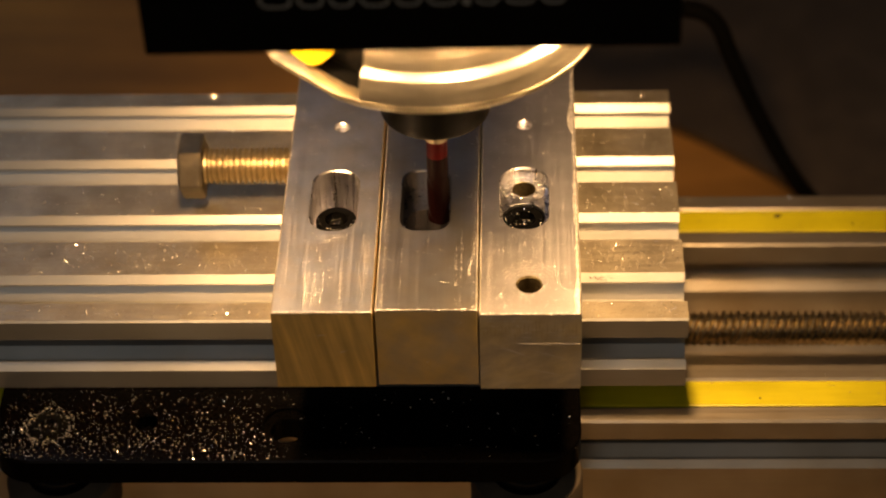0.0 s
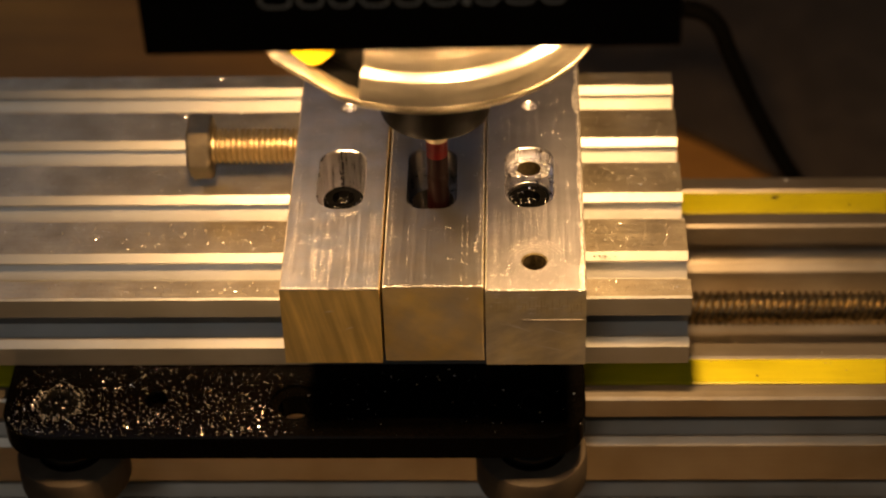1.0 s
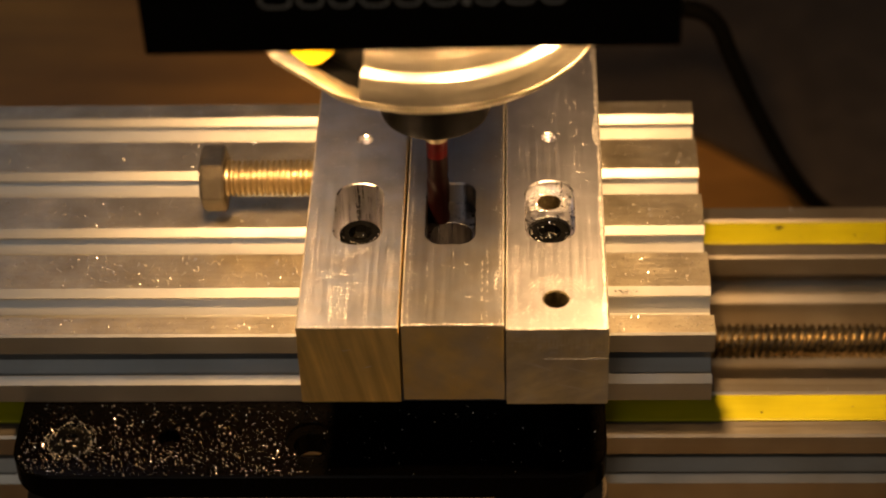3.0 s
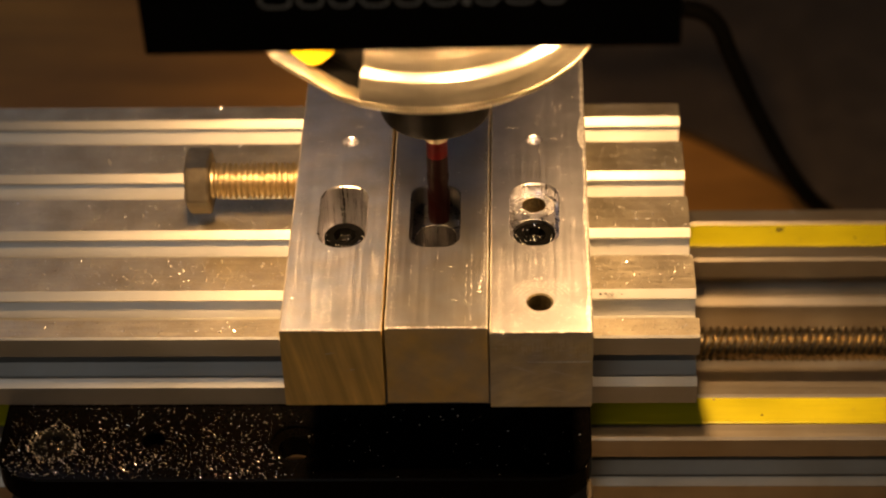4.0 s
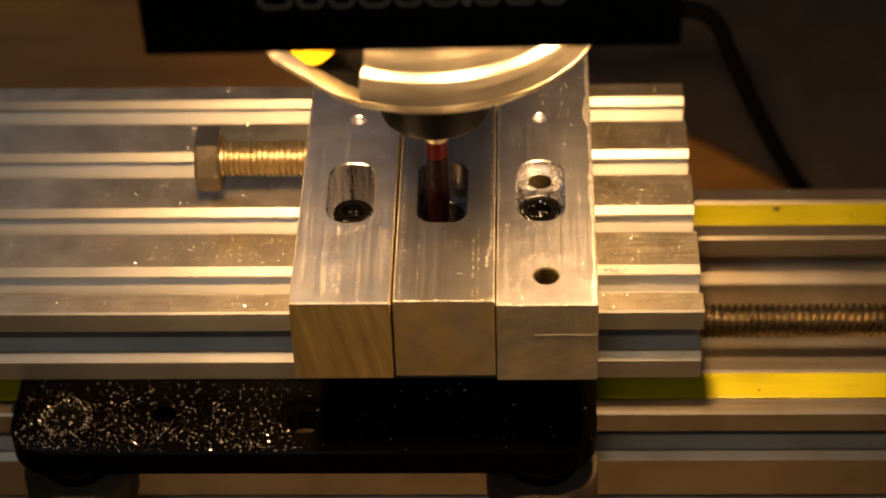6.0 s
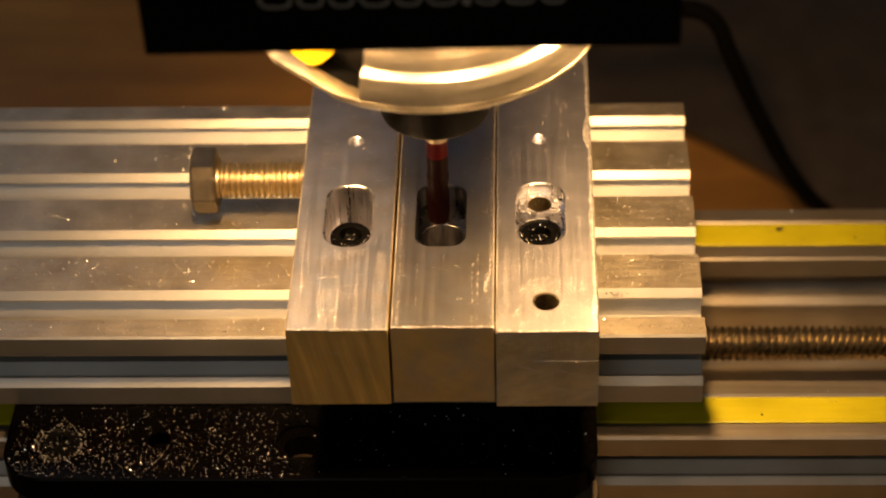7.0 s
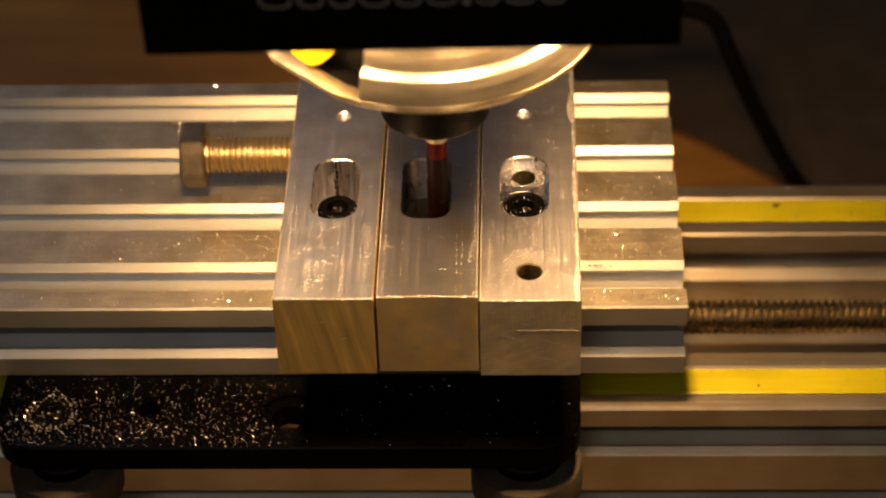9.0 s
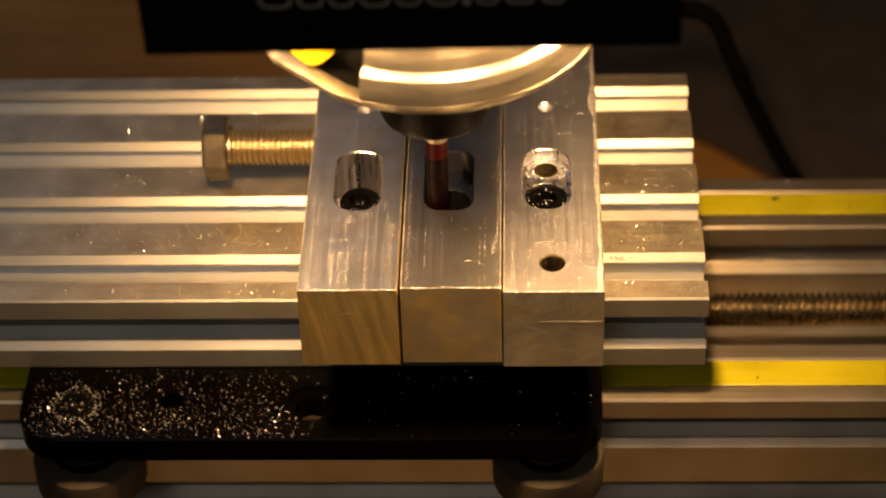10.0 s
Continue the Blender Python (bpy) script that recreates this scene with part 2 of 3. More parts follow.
def extruded(section, x0, x1, marks=None):
    """A section of (y, z) points drawn out along x; marks: a material per edge."""
    bm = bmesh.new()
    a = [bm.verts.new((x0, y, z)) for y, z in section]
    b = [bm.verts.new((x1, y, z)) for y, z in section]
    n = len(section)
    for i in range(n):
        j = (i + 1) % n
        f = bm.faces.new((a[i], a[j], b[j], b[i]))
        if marks:
            f.material_index = marks[i]
    for loop in (a, b):
        edges = [bm.edges.get((loop[i], loop[(i + 1) % n])) for i in range(n)]
        made = bmesh.ops.triangle_fill(bm, edges=edges, use_beauty=True)["geom"]
        for f in made:
            if isinstance(f, bmesh.types.BMFace):
                f.material_index = 1
    bmesh.ops.recalc_face_normals(bm, faces=bm.faces)
    return bm


def v_slot(c):
    """Offsets (along, depth) of one 20 series groove about its centre c."""
    return [(c - 4.58, 0.0), (c - 3.12, 1.46), (c - 3.12, 1.86), (c - 5.5, 1.86), (c - 5.5, 2.6), (c - 2.85, 6.1),
            (c + 2.85, 6.1), (c + 5.5, 2.6), (c + 5.5, 1.86), (c + 3.12, 1.86), (c + 3.12, 1.46), (c + 4.58, 0.0)]


def rounded(x0, x1, y0, y1, r, steps=8):
    pts = []
    for cx, cy, a0 in ((x1 - r, y1 - r, 0), (x0 + r, y1 - r, 90), (x0 + r, y0 + r, 180), (x1 - r, y0 + r, 270)):
        for i in range(steps + 1):
            a = radians(a0 + 90 * i / steps)
            pts.append((cx + r * math.cos(a), cy + r * math.sin(a)))
    return pts


def circle(cx, cy, r, n=32):
    return [(cx + r * math.cos(2 * math.pi * i / n), cy + r * math.sin(2 * math.pi * i / n)) for i in range(n)]


def pocketed(outer, z1, z0, pockets, chamfer=0.35, lip=0.25, rim=0):
    """A slab with the outline outer from z0 to z1; pockets: (outline, floor z or None for through, inner pockets).
    Materials: 0 faces, 1 sides, 2 pockets, 3 drilled holes; rim: that of the chamfer."""
    bm = bmesh.new()

    def ring(pts, z):
        return [bm.verts.new((x, y, z)) for x, y in pts]

    def wall(a, b, mat):
        n = len(a)
        for i in range(n):
            bm.faces.new((a[i], a[(i + 1) % n], b[(i + 1) % n], b[i])).material_index = mat

    def edges_of(loop):
        n = len(loop)
        out = []
        for i in range(n):
            pair = (loop[i], loop[(i + 1) % n])
            out.append(bm.edges.get(pair) or bm.edges.new(pair))
        return out

    def fill(loops, mat):
        es = [e for l in loops for e in edges_of(l)]
        for f in bmesh.ops.triangle_fill(bm, edges=es, use_beauty=True)["geom"]:
            if isinstance(f, bmesh.types.BMFace):
                f.material_index = mat

    def grown(pts, d):
        n, out = len(pts), []
        cx, cy = sum(p[0] for p in pts) / n, sum(p[1] for p in pts) / n
        for i, p in enumerate(pts):
            q, s = pts[i - 1], pts[(i + 1) % n]
            tx, ty = s[0] - q[0], s[1] - q[1]
            ln = math.hypot(tx, ty) or 1
            nx, ny = ty / ln, -tx / ln
            if nx * (p[0] - cx) + ny * (p[1] - cy) < 0:
                nx, ny = -nx, -ny
            out.append((p[0] + nx * d, p[1] + ny * d))
        return out

    def dig(z, items, loops, through, lip):
        for pts, floor, inner in items:
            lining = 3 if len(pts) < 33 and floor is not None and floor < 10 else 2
            top = ring(grown(pts, lip), z)
            low = ring(pts, z - lip)
            wall(top, low, lining)
            loops.append(top)
            if floor is None:
                bot = ring(pts, z0)
                wall(low, bot, lining)
                through.append(bot)
            else:
                bot = ring(pts, floor)
                wall(low, bot, lining)
                sub = [bot]
                dig(floor, inner, sub, through, 0.08)
                fill(sub, lining)

    top = ring(grown(outer, -chamfer), z1)
    side = ring(outer, z1 - chamfer)
    wall(top, side, rim)
    base = ring(outer, z0)
    wall(side, base, 1)
    loops, through = [top], []
    dig(z1, pockets, loops, through, lip)
    fill(loops, 0)
    fill([base] + through, 1)
    bmesh.ops.recalc_face_normals(bm, faces=bm.faces)
    return bm


def flakes(rng, count, place, size=(0.15, 0.6), thick=0.05):
    """Loose swarf: small bent slivers lying at random; place(rng) gives x, y, z."""
    verts, faces = [], []
    for _ in range(count):
        x, y, z = place(rng)
        ln = rng.uniform(*size)
        w = ln * rng.uniform(0.2, 0.6)
        turn = Euler((rng.uniform(-0.75, 0.75), rng.uniform(-0.75, 0.75), rng.uniform(0, 6.28))).to_matrix()
        curl = rng.uniform(0.05, 0.35) * ln
        pts = [(-ln / 2, -w / 2, 0), (0, -w / 2, curl), (ln / 2, -w / 2, 0), (ln / 2, w / 2, 0), (0, w / 2, curl), (-ln / 2, w / 2, 0)]
        pts += [(a, b, c - thick) for a, b, c in pts]
        o = len(verts)
        pts = [turn @ Vector(p) for p in pts]
        low = min(p.z for p in pts)
        verts += [(p.x + x, p.y + y, p.z - low + z) for p in pts]
        faces += [tuple(o + i for i in f) for f in ((0, 1, 4, 5), (1, 2, 3, 4), (11, 10, 7, 6), (10, 9, 8, 7), (0, 6, 7, 1), (1, 7, 8, 2), (2, 8, 9, 3), (3, 9, 10, 4), (4, 10, 11, 5), (5, 11, 6, 0))]
    return mesh_of(verts, faces)


RIDERS, SLIDERS = [], []       # what moves with the table; what moves away and back only


# ---- the place: bench, board, room ----
def build_place():
    bench = part("bench_top", box(-650, 800, 61, 720, -160, -120, 2), WOOD)
    tagged(bench, "brown stained wooden bench top behind the machine", "bench", kind="structure")
    # the bench's front half is added apart to tone down its reflection
    front = part("bench_front", box(-650, 800, -520, 60, -160, -120, 2), BENCH_DULL)
    tagged(front, "dull grey-brown front half of the bench top, added to mute reflections", "bench", kind="structure")
    bm = bmesh.new()
    low = [bm.verts.new((x, y, -119.9)) for x, y in ((190, 126), (560, 160), (600, 640), (-260, 640), (-95, 390), (-30, 262), (0, 250), (40, 247), (66, 240), (78, 231))]
    bm.faces.new(low)
    up = bmesh.ops.extrude_face_region(bm, geom=bm.faces[:])["geom"]
    for v in up:
        if isinstance(v, bmesh.types.BMVert):
            v.co.z += 3.0
    bmesh.ops.recalc_face_normals(bm, faces=bm.faces)
    board = part("grey_board", bm, GREY_BOARD)
    tagged(board, "dark grey matt board lying on the wooden bench", "board")
    for name, b in (("wall_north", (-1000, 1000, 900, 950, -800, 1550)), ("wall_south", (-1000, 1000, -1350, -1300, -800, 1550)),
                    ("wall_west", (-1050, -1000, -1350, 950, -800, 1550)), ("wall_east", (1000, 1050, -1350, 950, -800, 1550)),
                    ("ceiling", (-1050, 1050, -1350, 950, 1550, 1600)), ("floor", (-1050, 1050, -1350, 950, -850, -800))):
        tagged(part(name, box(*b), PLASTER), "plain painted %s of the workshop" % name.split("_")[0], name.split("_")[0], kind="structure")


# ---- the cross rail with its yellow covers and lead screw ----
RAIL_Z = -28.0


def build_rail():
    f0, f1, b0, b1, z = 17.8, 35.7, 75.9, 94.3, RAIL_Z
    sec, marks = [], []

    def run(points, mat=0):
        for p in points:
            sec.append(p)
            marks.append(mat)

    low = z - 40
    run([(f0, low + 0.4)])
    for c in (low + 10, low + 30):
        run([(f0 + d, s) for s, d in v_slot(c)])
    run([(f0, z - 0.5), (f0 + 0.5, z)])
    run([(s, z - d) for s, d in v_slot(26.6)])
    run([(f1 - 0.5, z), (f1, z - 0.5)])
    inner = list(reversed(v_slot(z - 10)))
    run([(f1 - d, s) for s, d in inner])
    run([(f1, z - 22)])
    for c in (46.0, 66.0):
        run([(s, z - 22 - d) for s, d in v_slot(c)])
    run([(b0, z - 22)])
    run([(b0 + d, s) for s, d in reversed(inner)])
    run([(b0, z - 0.5), (b0 + 0.5, z)])
    run([(s, z - d) for s, d in v_slot(84.9)])
    run([(b1 - 0.5, z), (b1, z - 0.5), (b1, low)])
    run([(f0 + 0.4, low)])
    rail = new("cross_rail")
    tagged(rail, "silver anodised aluminium channel rail with grooved flanges", "rail")
    part("channel_profile", extruded(sec, -330, 330, [0] * len(sec)), [ALU_RAIL, ALU_RAIL], rail)
    for c in (26.6, 84.9):
        bm = extruded([(c - 3.0, z - 2.4), (c - 3.0, z - 1.2), (c - 3.9, z - 0.35), (c - 3.5, z - 0.15), (c + 3.5, z - 0.15), (c + 3.9, z - 0.35), (c + 3.0, z - 1.2), (c + 3.0, z - 2.4)], -329.5, 329.5)
        part("slot_cover", bm, [YELLOW, YELLOW], rail, "bright yellow plastic groove cover strip")
    for x, y, r in ((79.5, 86.6, 0.75), (80.3, 87.0, 0.4), (97.0, 83.6, 0.3), (70.2, 25.0, 0.3)):
        smooth(part("dirt_spot", turned([(r, z - 0.16), (r * 0.8, z - 0.06), (0.05, z - 0.03)], (x, y, 0), steps=14), DRILLED, rail, "dark dirt spot on the yellow cover"))
    SLIDERS.append(rail)

    screw = new("lead_screw")
    tagged(screw, "greased steel lead screw with trapezoid thread in the rail channel", "lead screw")
    bm = bmesh.new()
    n, pitch, starts = 24, 1.7, 4
    x0, x1 = -60.0, 190.0
    per = 10
    rings = []
    for c in range(int((x1 - x0) / pitch * per) + 1):
        x = x0 + c * pitch / per
        ring = []
        for i in range(n):
            ph = (c / per + starts * i / n) % 1.0
            r = 4.0 if ph < 0.28 else (4.0 - (ph - 0.28) * 5.5 if ph < 0.5 else (2.8 if ph < 0.8 else 2.8 + (ph - 0.8) * 6.0))
            t = 2 * math.pi * i / n
            ring.append(bm.verts.new((x, r * math.cos(t), r * math.sin(t))))
        rings.append(ring)
    for a, b in zip(rings, rings[1:]):
        for i in range(n):
            j = (i + 1) % n
            bm.faces.new((a[i], a[j], b[j], b[i]))
    bm.faces.new(rings[0])
    bm.faces.new(rings[-1])
    bmesh.ops.recalc_face_normals(bm, faces=bm.faces)
    smooth(part("thread", bm, LEAD_STEEL, screw), 50)
    smooth(part("core", turned([(2.98, x0 - 6), (2.98, x1 + 6)], axis="x", steps=28), DRILLED, screw, "dark greasy core between the threads"), 40)
    return screw


# ---- the grooved table ----
TABLE_X, TABLE_F = 53.26, 19.56
GROOVES = [TABLE_F + 10.2 + 19.86 * i for i in range(4)]


def build_table():
    f, b, low, neck = TABLE_F, TABLE_F + 79.8, -19.3, -1.86
    table = new("grooved_table")
    tagged(table, "flat aluminium extrusion table with four grooves, scuffed and dusted with swarf", "machine table")
    side = v_slot(low / 2)
    sec = [(f, low + 0.3)] + [(f + d, s) for s, d in side] + [(f, neck)]
    for c in GROOVES:                   # the wide chambers under the lips
        sec += [(c - 5.5, neck), (c - 5.5, -2.6), (c - 2.85, -6.1), (c + 2.85, -6.1), (c + 5.5, -2.6), (c + 5.5, neck)]
    sec += [(b, neck)] + [(b - d, s) for s, d in reversed(side)] + [(b, low), (f + 0.3, low)]
    part("profile_body", extruded(sec, -260, TABLE_X, [0] * len(sec)), [ALU_SLOT, ALU_SLOT], table)
    ends = [f] + [c for c in GROOVES] + [b]
    for i, (p, q) in enumerate(zip(ends, ends[1:])):
        first, last = i == 0, i == len(ends) - 2
        lip = [(p, neck), (p, -0.4), (p + 0.4, 0)] if first else [(p + 3.12, neck), (p + 3.12, -1.46), (p + 4.58, 0)]
        far = [(q - 0.4, 0), (q, -0.4), (q, neck)] if last else [(q - 4.58, 0), (q - 3.12, -1.46), (q - 3.12, neck)]
        part("land", extruded(lip + far, -260, TABLE_X, [1, 1, 0, 1, 1, 1]), [ALU_LAND, ALU_SLOT], table, "scuffed flat land between two grooves")
    rng = random.Random(31)

    def dirt(r):
        while True:
            x, y = (r.uniform(31.5, 52.8) if r.random() < 0.65 else r.uniform(-110, -31)), f + abs(r.gauss(0, 26))
            if y < b - 0.5 and all(abs(y - c) > 4.7 for c in GROOVES):
                return x, y, 0.01

    def smear(r):
        return 33.2 + abs(r.gauss(0, 1.6)), GROOVES[0] + 3.9 + r.gauss(0, 0.3), -0.85

    tagged(part("dirt_specks", joined(flakes(rng, 230, dirt, (0.1, 0.34), 0.03), flakes(rng, 40, smear, (0.2, 0.6), 0.03)), DRILLED, table, "dark oily dirt specks"), kind="stuff")
    RIDERS.append(table)


# ---- the three clamped bars, screws and bolt ----
def strokes(lines, width, z):
    """Fine raised scratches: thin flat ridges along (x0, y0, x1, y1)."""
    verts, faces = [], []
    for xa, ya, xb, yb in lines:
        dx, dy = xb - xa, yb - ya
        ln = math.hypot(dx, dy) or 1
        nx, ny = -dy / ln * width / 2, dx / ln * width / 2
        o = len(verts)
        verts += [(xa, ya, z), (xa + dx * 0.5 + nx, ya + dy * 0.5 + ny, z), (xb, yb, z), (xa + dx * 0.5 - nx, ya + dy * 0.5 - ny, z), (xa + dx * 0.5, ya + dy * 0.5, z + 0.015)]
        faces += [(o, o + 3, o + 4), (o + 3, o + 2, o + 4), (o + 2, o + 1, o + 4), (o + 1, o, o + 4)]
    return mesh_of(verts, faces)


def wear_bar(bar, x0, x1, y0):
    """Scratches, specks, scuffed edges and saw marks of one bar."""
    rng = random.Random(int(x0 * 10) + 900)
    mid = (x0 + x1) / 2
    pocket = {-20: (-25.2, -14.5, 24.4, 45.2), 0: (-6.4, 4.6, 24.4, 45.0), 20: (13.8, 24.9, 24.6, 45.6)}[round(mid / 10) * 10]

    def clear(x, y):
        return not (pocket[0] < x < pocket[1] and pocket[2] < y < pocket[3]) and x0 + 0.5 < x < x1 - 0.5 and y0 + 0.5 < y < 100 and math.hypot(x - 20.2, y - 8.1) > 2.8

    lines, bold, specks = [], [], []

    def stroke(x, y, a, ln, to=None):
        ex, ey = x + ln * math.cos(a), y + ln * math.sin(a)
        if clear(x, y) and clear(ex, ey):
            (lines if to is None else to).append((x, y, ex, ey))

    def sprinkle(count, xa, xb, ya, yb, long=(0.08, 0.3), along=None):
        """Specks in a field, thicker towards its middle."""
        for _ in range(count):
            x = (xa + xb) / 2 + (xb - xa) / 2 * max(-1, min(1, rng.gauss(0, 0.5)))
            stroke(x, rng.uniform(ya, yb), rng.uniform(0, 3.1) if along is None else along + rng.gauss(0, 0.1), rng.uniform(*long), specks)

    def dotted(xa, ya, xb, yb, gap=0.55):
        n = max(2, int(math.hypot(xb - xa, yb - ya) / gap))
        a = math.atan2(yb - ya, xb - xa)
        for i in range(n):
            t = (i + rng.uniform(0, 0.6)) / n
            if rng.random() < 0.72:
                stroke(xa + (xb - xa) * t + rng.gauss(0, 0.03), ya + (yb - ya) * t + rng.gauss(0, 0.04), a + rng.gauss(0, 0.03), gap * rng.uniform(0.25, 1.3))

    def arc(cx, cy, r, a0, a1, to=None):
        a = a0
        while a < a1:
            step = 0.9 / r
            stroke(cx + r * math.cos(a), cy + r * math.sin(a), a + math.pi / 2 + step / 2, 0.9, to)
            a += step * rng.choice((1, 1, 1, 2))

    for _ in range(85 if abs(mid) > 5 else 26):            # stray scratches, mostly square to the bar
        stroke(rng.uniform(x0, x1), rng.uniform(y0, 98), rng.choice((0.03, 0.06, 1.55, 1.57, 2.6)) + rng.gauss(0, 0.05), rng.uniform(0.5, 2.8))
    sprinkle(190 if abs(mid) > 5 else 40, x0, x1, y0, 98, (0.06, 0.2))
    if mid < -5:
        sprinkle(330, -13.9, -11.2, y0, 23)
        sprinkle(120, -13.4, -11.2, 23, 70)
        sprinkle(230, -30.0, -27.0, y0, 30)
        sprinkle(110, -30.0, -27.6, 30, 75)
        sprinkle(80, -17.6, -16.6, y0, 14, (0.15, 0.6), 1.55)
        y = 2.4
        while y < 12.0:                                  # hatched patch by the bar's end
            x = -24.4 + rng.gauss(0, 0.15)
            while x < -20.9:
                ln = rng.uniform(0.5, 1.3)
                stroke(x, y + rng.gauss(0, 0.1), 0.15 + rng.gauss(0, 0.25), ln, bold)
                x += ln + rng.uniform(0.1, 0.9)
            y += rng.uniform(0.3, 0.75)
        for i in range(14):
            stroke(-24.3 + rng.gauss(0, 0.25), 2.5 + 0.65 * i, 1.5 + rng.gauss(0, 0.2), 0.7, bold)
        dotted(-27.5, 14.9, -11.2, 17.0)
        dotted(-27.5, 14.2, -19.5, 12.8)
        dotted(-26.8, 16.6, -21.0, 15.6)
        for xa, ya, xb, yb in ((-29.6, 26.8, -25.3, 27.0), (-28.9, 31.6, -27.4, 31.6), (-27.6, 21.9, -25.0, 21.8), (-23.9, 22.3, -23.8, 18.9), (-23.8, 19.4, -21.0, 20.2),
                               (-28.4, 22.0, -28.3, 8.0), (-24.9, 18.0, -22.0, 18.8), (-24.5, 58.4, -16.4, 58.9), (-25.0, 55.2, -14.5, 54.1), (-27.4, 50.0, -21.0, 50.6), (-16.5, 47.0, -12.0, 47.6)):
            dotted(xa, ya, xb, yb, 0.8)
        arc(-19.8, 34.6, 11.9, 4.42, 5.05)
        arc(-19.8, 34.6, 11.2, 4.3, 5.1)
        arc(-19.8, 34.6, 12.7, 4.5, 4.95)
    elif mid < 5:
        for i in range(22):                              # a scribble near the joint
            stroke(8.15 + 0.055 * i + rng.gauss(0, 0.12), 11.0 + 0.5 * i, 1.2 + rng.gauss(0, 0.35), rng.uniform(0.5, 1.1), bold)
            if i < 9:
                stroke(8.0 + 0.06 * i + rng.gauss(0, 0.15), 11.0 + 0.5 * i, 0.4 + rng.gauss(0, 0.3), 0.8, bold)
        sprinkle(170, -9.6, -7.9, y0, 40)
        sprinkle(90, 8.8, 9.7, y0, 45)
        dotted(-3.4, 18.7, 1.0, 17.3, 0.7)
        for x, ya, yb in ((-5.4, 2, 20), (9.3, 1, 60), (5.7, 1, 22), (6.7, 1, 24), (-8.9, 1, 50)):
            dotted(x, ya, x + 0.03, yb, 1.4)
    else:
        for r in (3.5, 4.3, 5.1, 5.9, 6.7):     # swirl of the tool round the drilled hole
            arc(20.2, 8.1, r, rng.uniform(0.3, 0.7), rng.uniform(2.4, 2.8), bold if r > 5 else None)
        arc(20.2, 8.1, 3.2, 2.8, 6.1)
        dotted(19.6, 11.4, 27.0, 11.2)
        sprinkle(240, 11.0, 13.6, y0, 24, (0.1, 0.4), 1.57)
        sprinkle(110, 12.0, 29.0, y0, 8, (0.08, 0.35))
        sprinkle(170, 13.0, 26.5, 12, 25, (0.2, 0.7), 1.57)
        for _ in range(60):
            stroke(rng.uniform(12, 28), rng.uniform(1, 12), rng.uniform(0, 3.1), rng.uniform(0.4, 1.6))
        for xa, ya, xb, yb in ((15.0, 52.0, 20.0, 52.3), (22.0, 50.3, 26.0, 50.0), (13.0, 64.0, 17.0, 64.2)):
            dotted(xa, ya, xb, yb, 0.8)
    part("scratch_pattern", strokes(lines, 0.095, 20.004), SCRATCH, bar)
    part("scuff_pattern", strokes(bold, 0.105, 20.006), SCRATCH, bar, "pale scuffed patch")
    tagged(part("speck_pattern", strokes(specks, 0.085, 20.005), SCRATCH, bar), kind="stuff")

    def upright(bm):
        for v in bm.verts:
            v.co = (v.co.x, y0 - 0.004 - v.co.z, v.co.y)
        return bm

    pale, dark = [], []
    if mid > 5:
        for z in (19.1, 18.2, 16.9, 15.9, 15.2, 14.0):       # ledges and chatter above the saw's step
            x = 10.8 + rng.uniform(0, 0.8)
            while x < 29:
                ln = rng.uniform(0.8, 4.0)
                if rng.random() < (0.85 if x < 20 else 0.35):
                    pale.append((x, z + rng.gauss(0, 0.05), min(30.1, x + ln), z + rng.gauss(0, 0.05)))
                x += ln + rng.uniform(0.2, 1.6)
        for i in range(26):
            x = 11.2 + 0.73 * i + rng.gauss(0, 0.12)
            za = rng.uniform(16.5, 19.3)
            dark.append((x, za, x + rng.gauss(0, 0.08), rng.uniform(12.7, 15.0)))
        pale += [(13.4, 12.2, 21.1, 8.0), (12.6, 11.6, 19.5, 9.2), (18.0, 6.0, 28.0, 3.2), (20.2, 10.6, 28.8, 7.6)]
    elif mid < -5:
        pale = [(-22.0, 13.8, -19.6, 14.2), (-17.8, 9.3, -15.8, 9.9)]
    else:
        pale = [(6.5, 16.3, 7.2, 17.2), (-0.4, 6.0, 0.2, 6.3)]
    if dark:
        part("saw_mark_pattern", upright(strokes(dark, 0.16, 0.0)), SAW_DARK, bar, "faint chatter marks of the saw")
    part("saw_scratch_pattern", upright(strokes(pale, 0.18, 0.004)), SCRATCH, bar)
    edge = x1 if mid > 5 else x0
    many = 140 if mid > 5 else 120

    def by_edge(r):
        return edge + (-1 if edge > 0 else 1) * abs(r.gauss(0.5, 0.45)) * (1 if mid > 5 else 0.7), r.uniform(y0 + 0.4, 95), 20.0

    tagged(part("edge_burrs", flakes(rng, many, by_edge, (0.06, 0.2), 0.02), WORN, bar), kind="stuff")

    def front_edge(r):
        return r.uniform(x0 + 0.3, x1 - 0.3), y0 + abs(r.gauss(0.15, 0.1)), 19.96

    tagged(part("front_burrs", flakes(rng, 170, front_edge, (0.1, 0.45), 0.03), SCRATCH, bar), kind="stuff")
    if mid > 5:
        n, verts, inset = 320, [], 1.1
        for i in range(n + 1):
            y = y0 + 0.5 + (103 - y0) * i / n
            inset = min(1.7, max(0.7, inset + rng.gauss(0, 0.09)))
            verts += [(x1 - inset, y, 20.006), (x1 - 0.36, y, 20.006)]
        faces = [(2 * i, 2 * i + 1, 2 * i + 3, 2 * i + 2) for i in range(n)]
        part("worn_edge", mesh_of(verts, faces), WORN, bar, "bright worn edge strip")
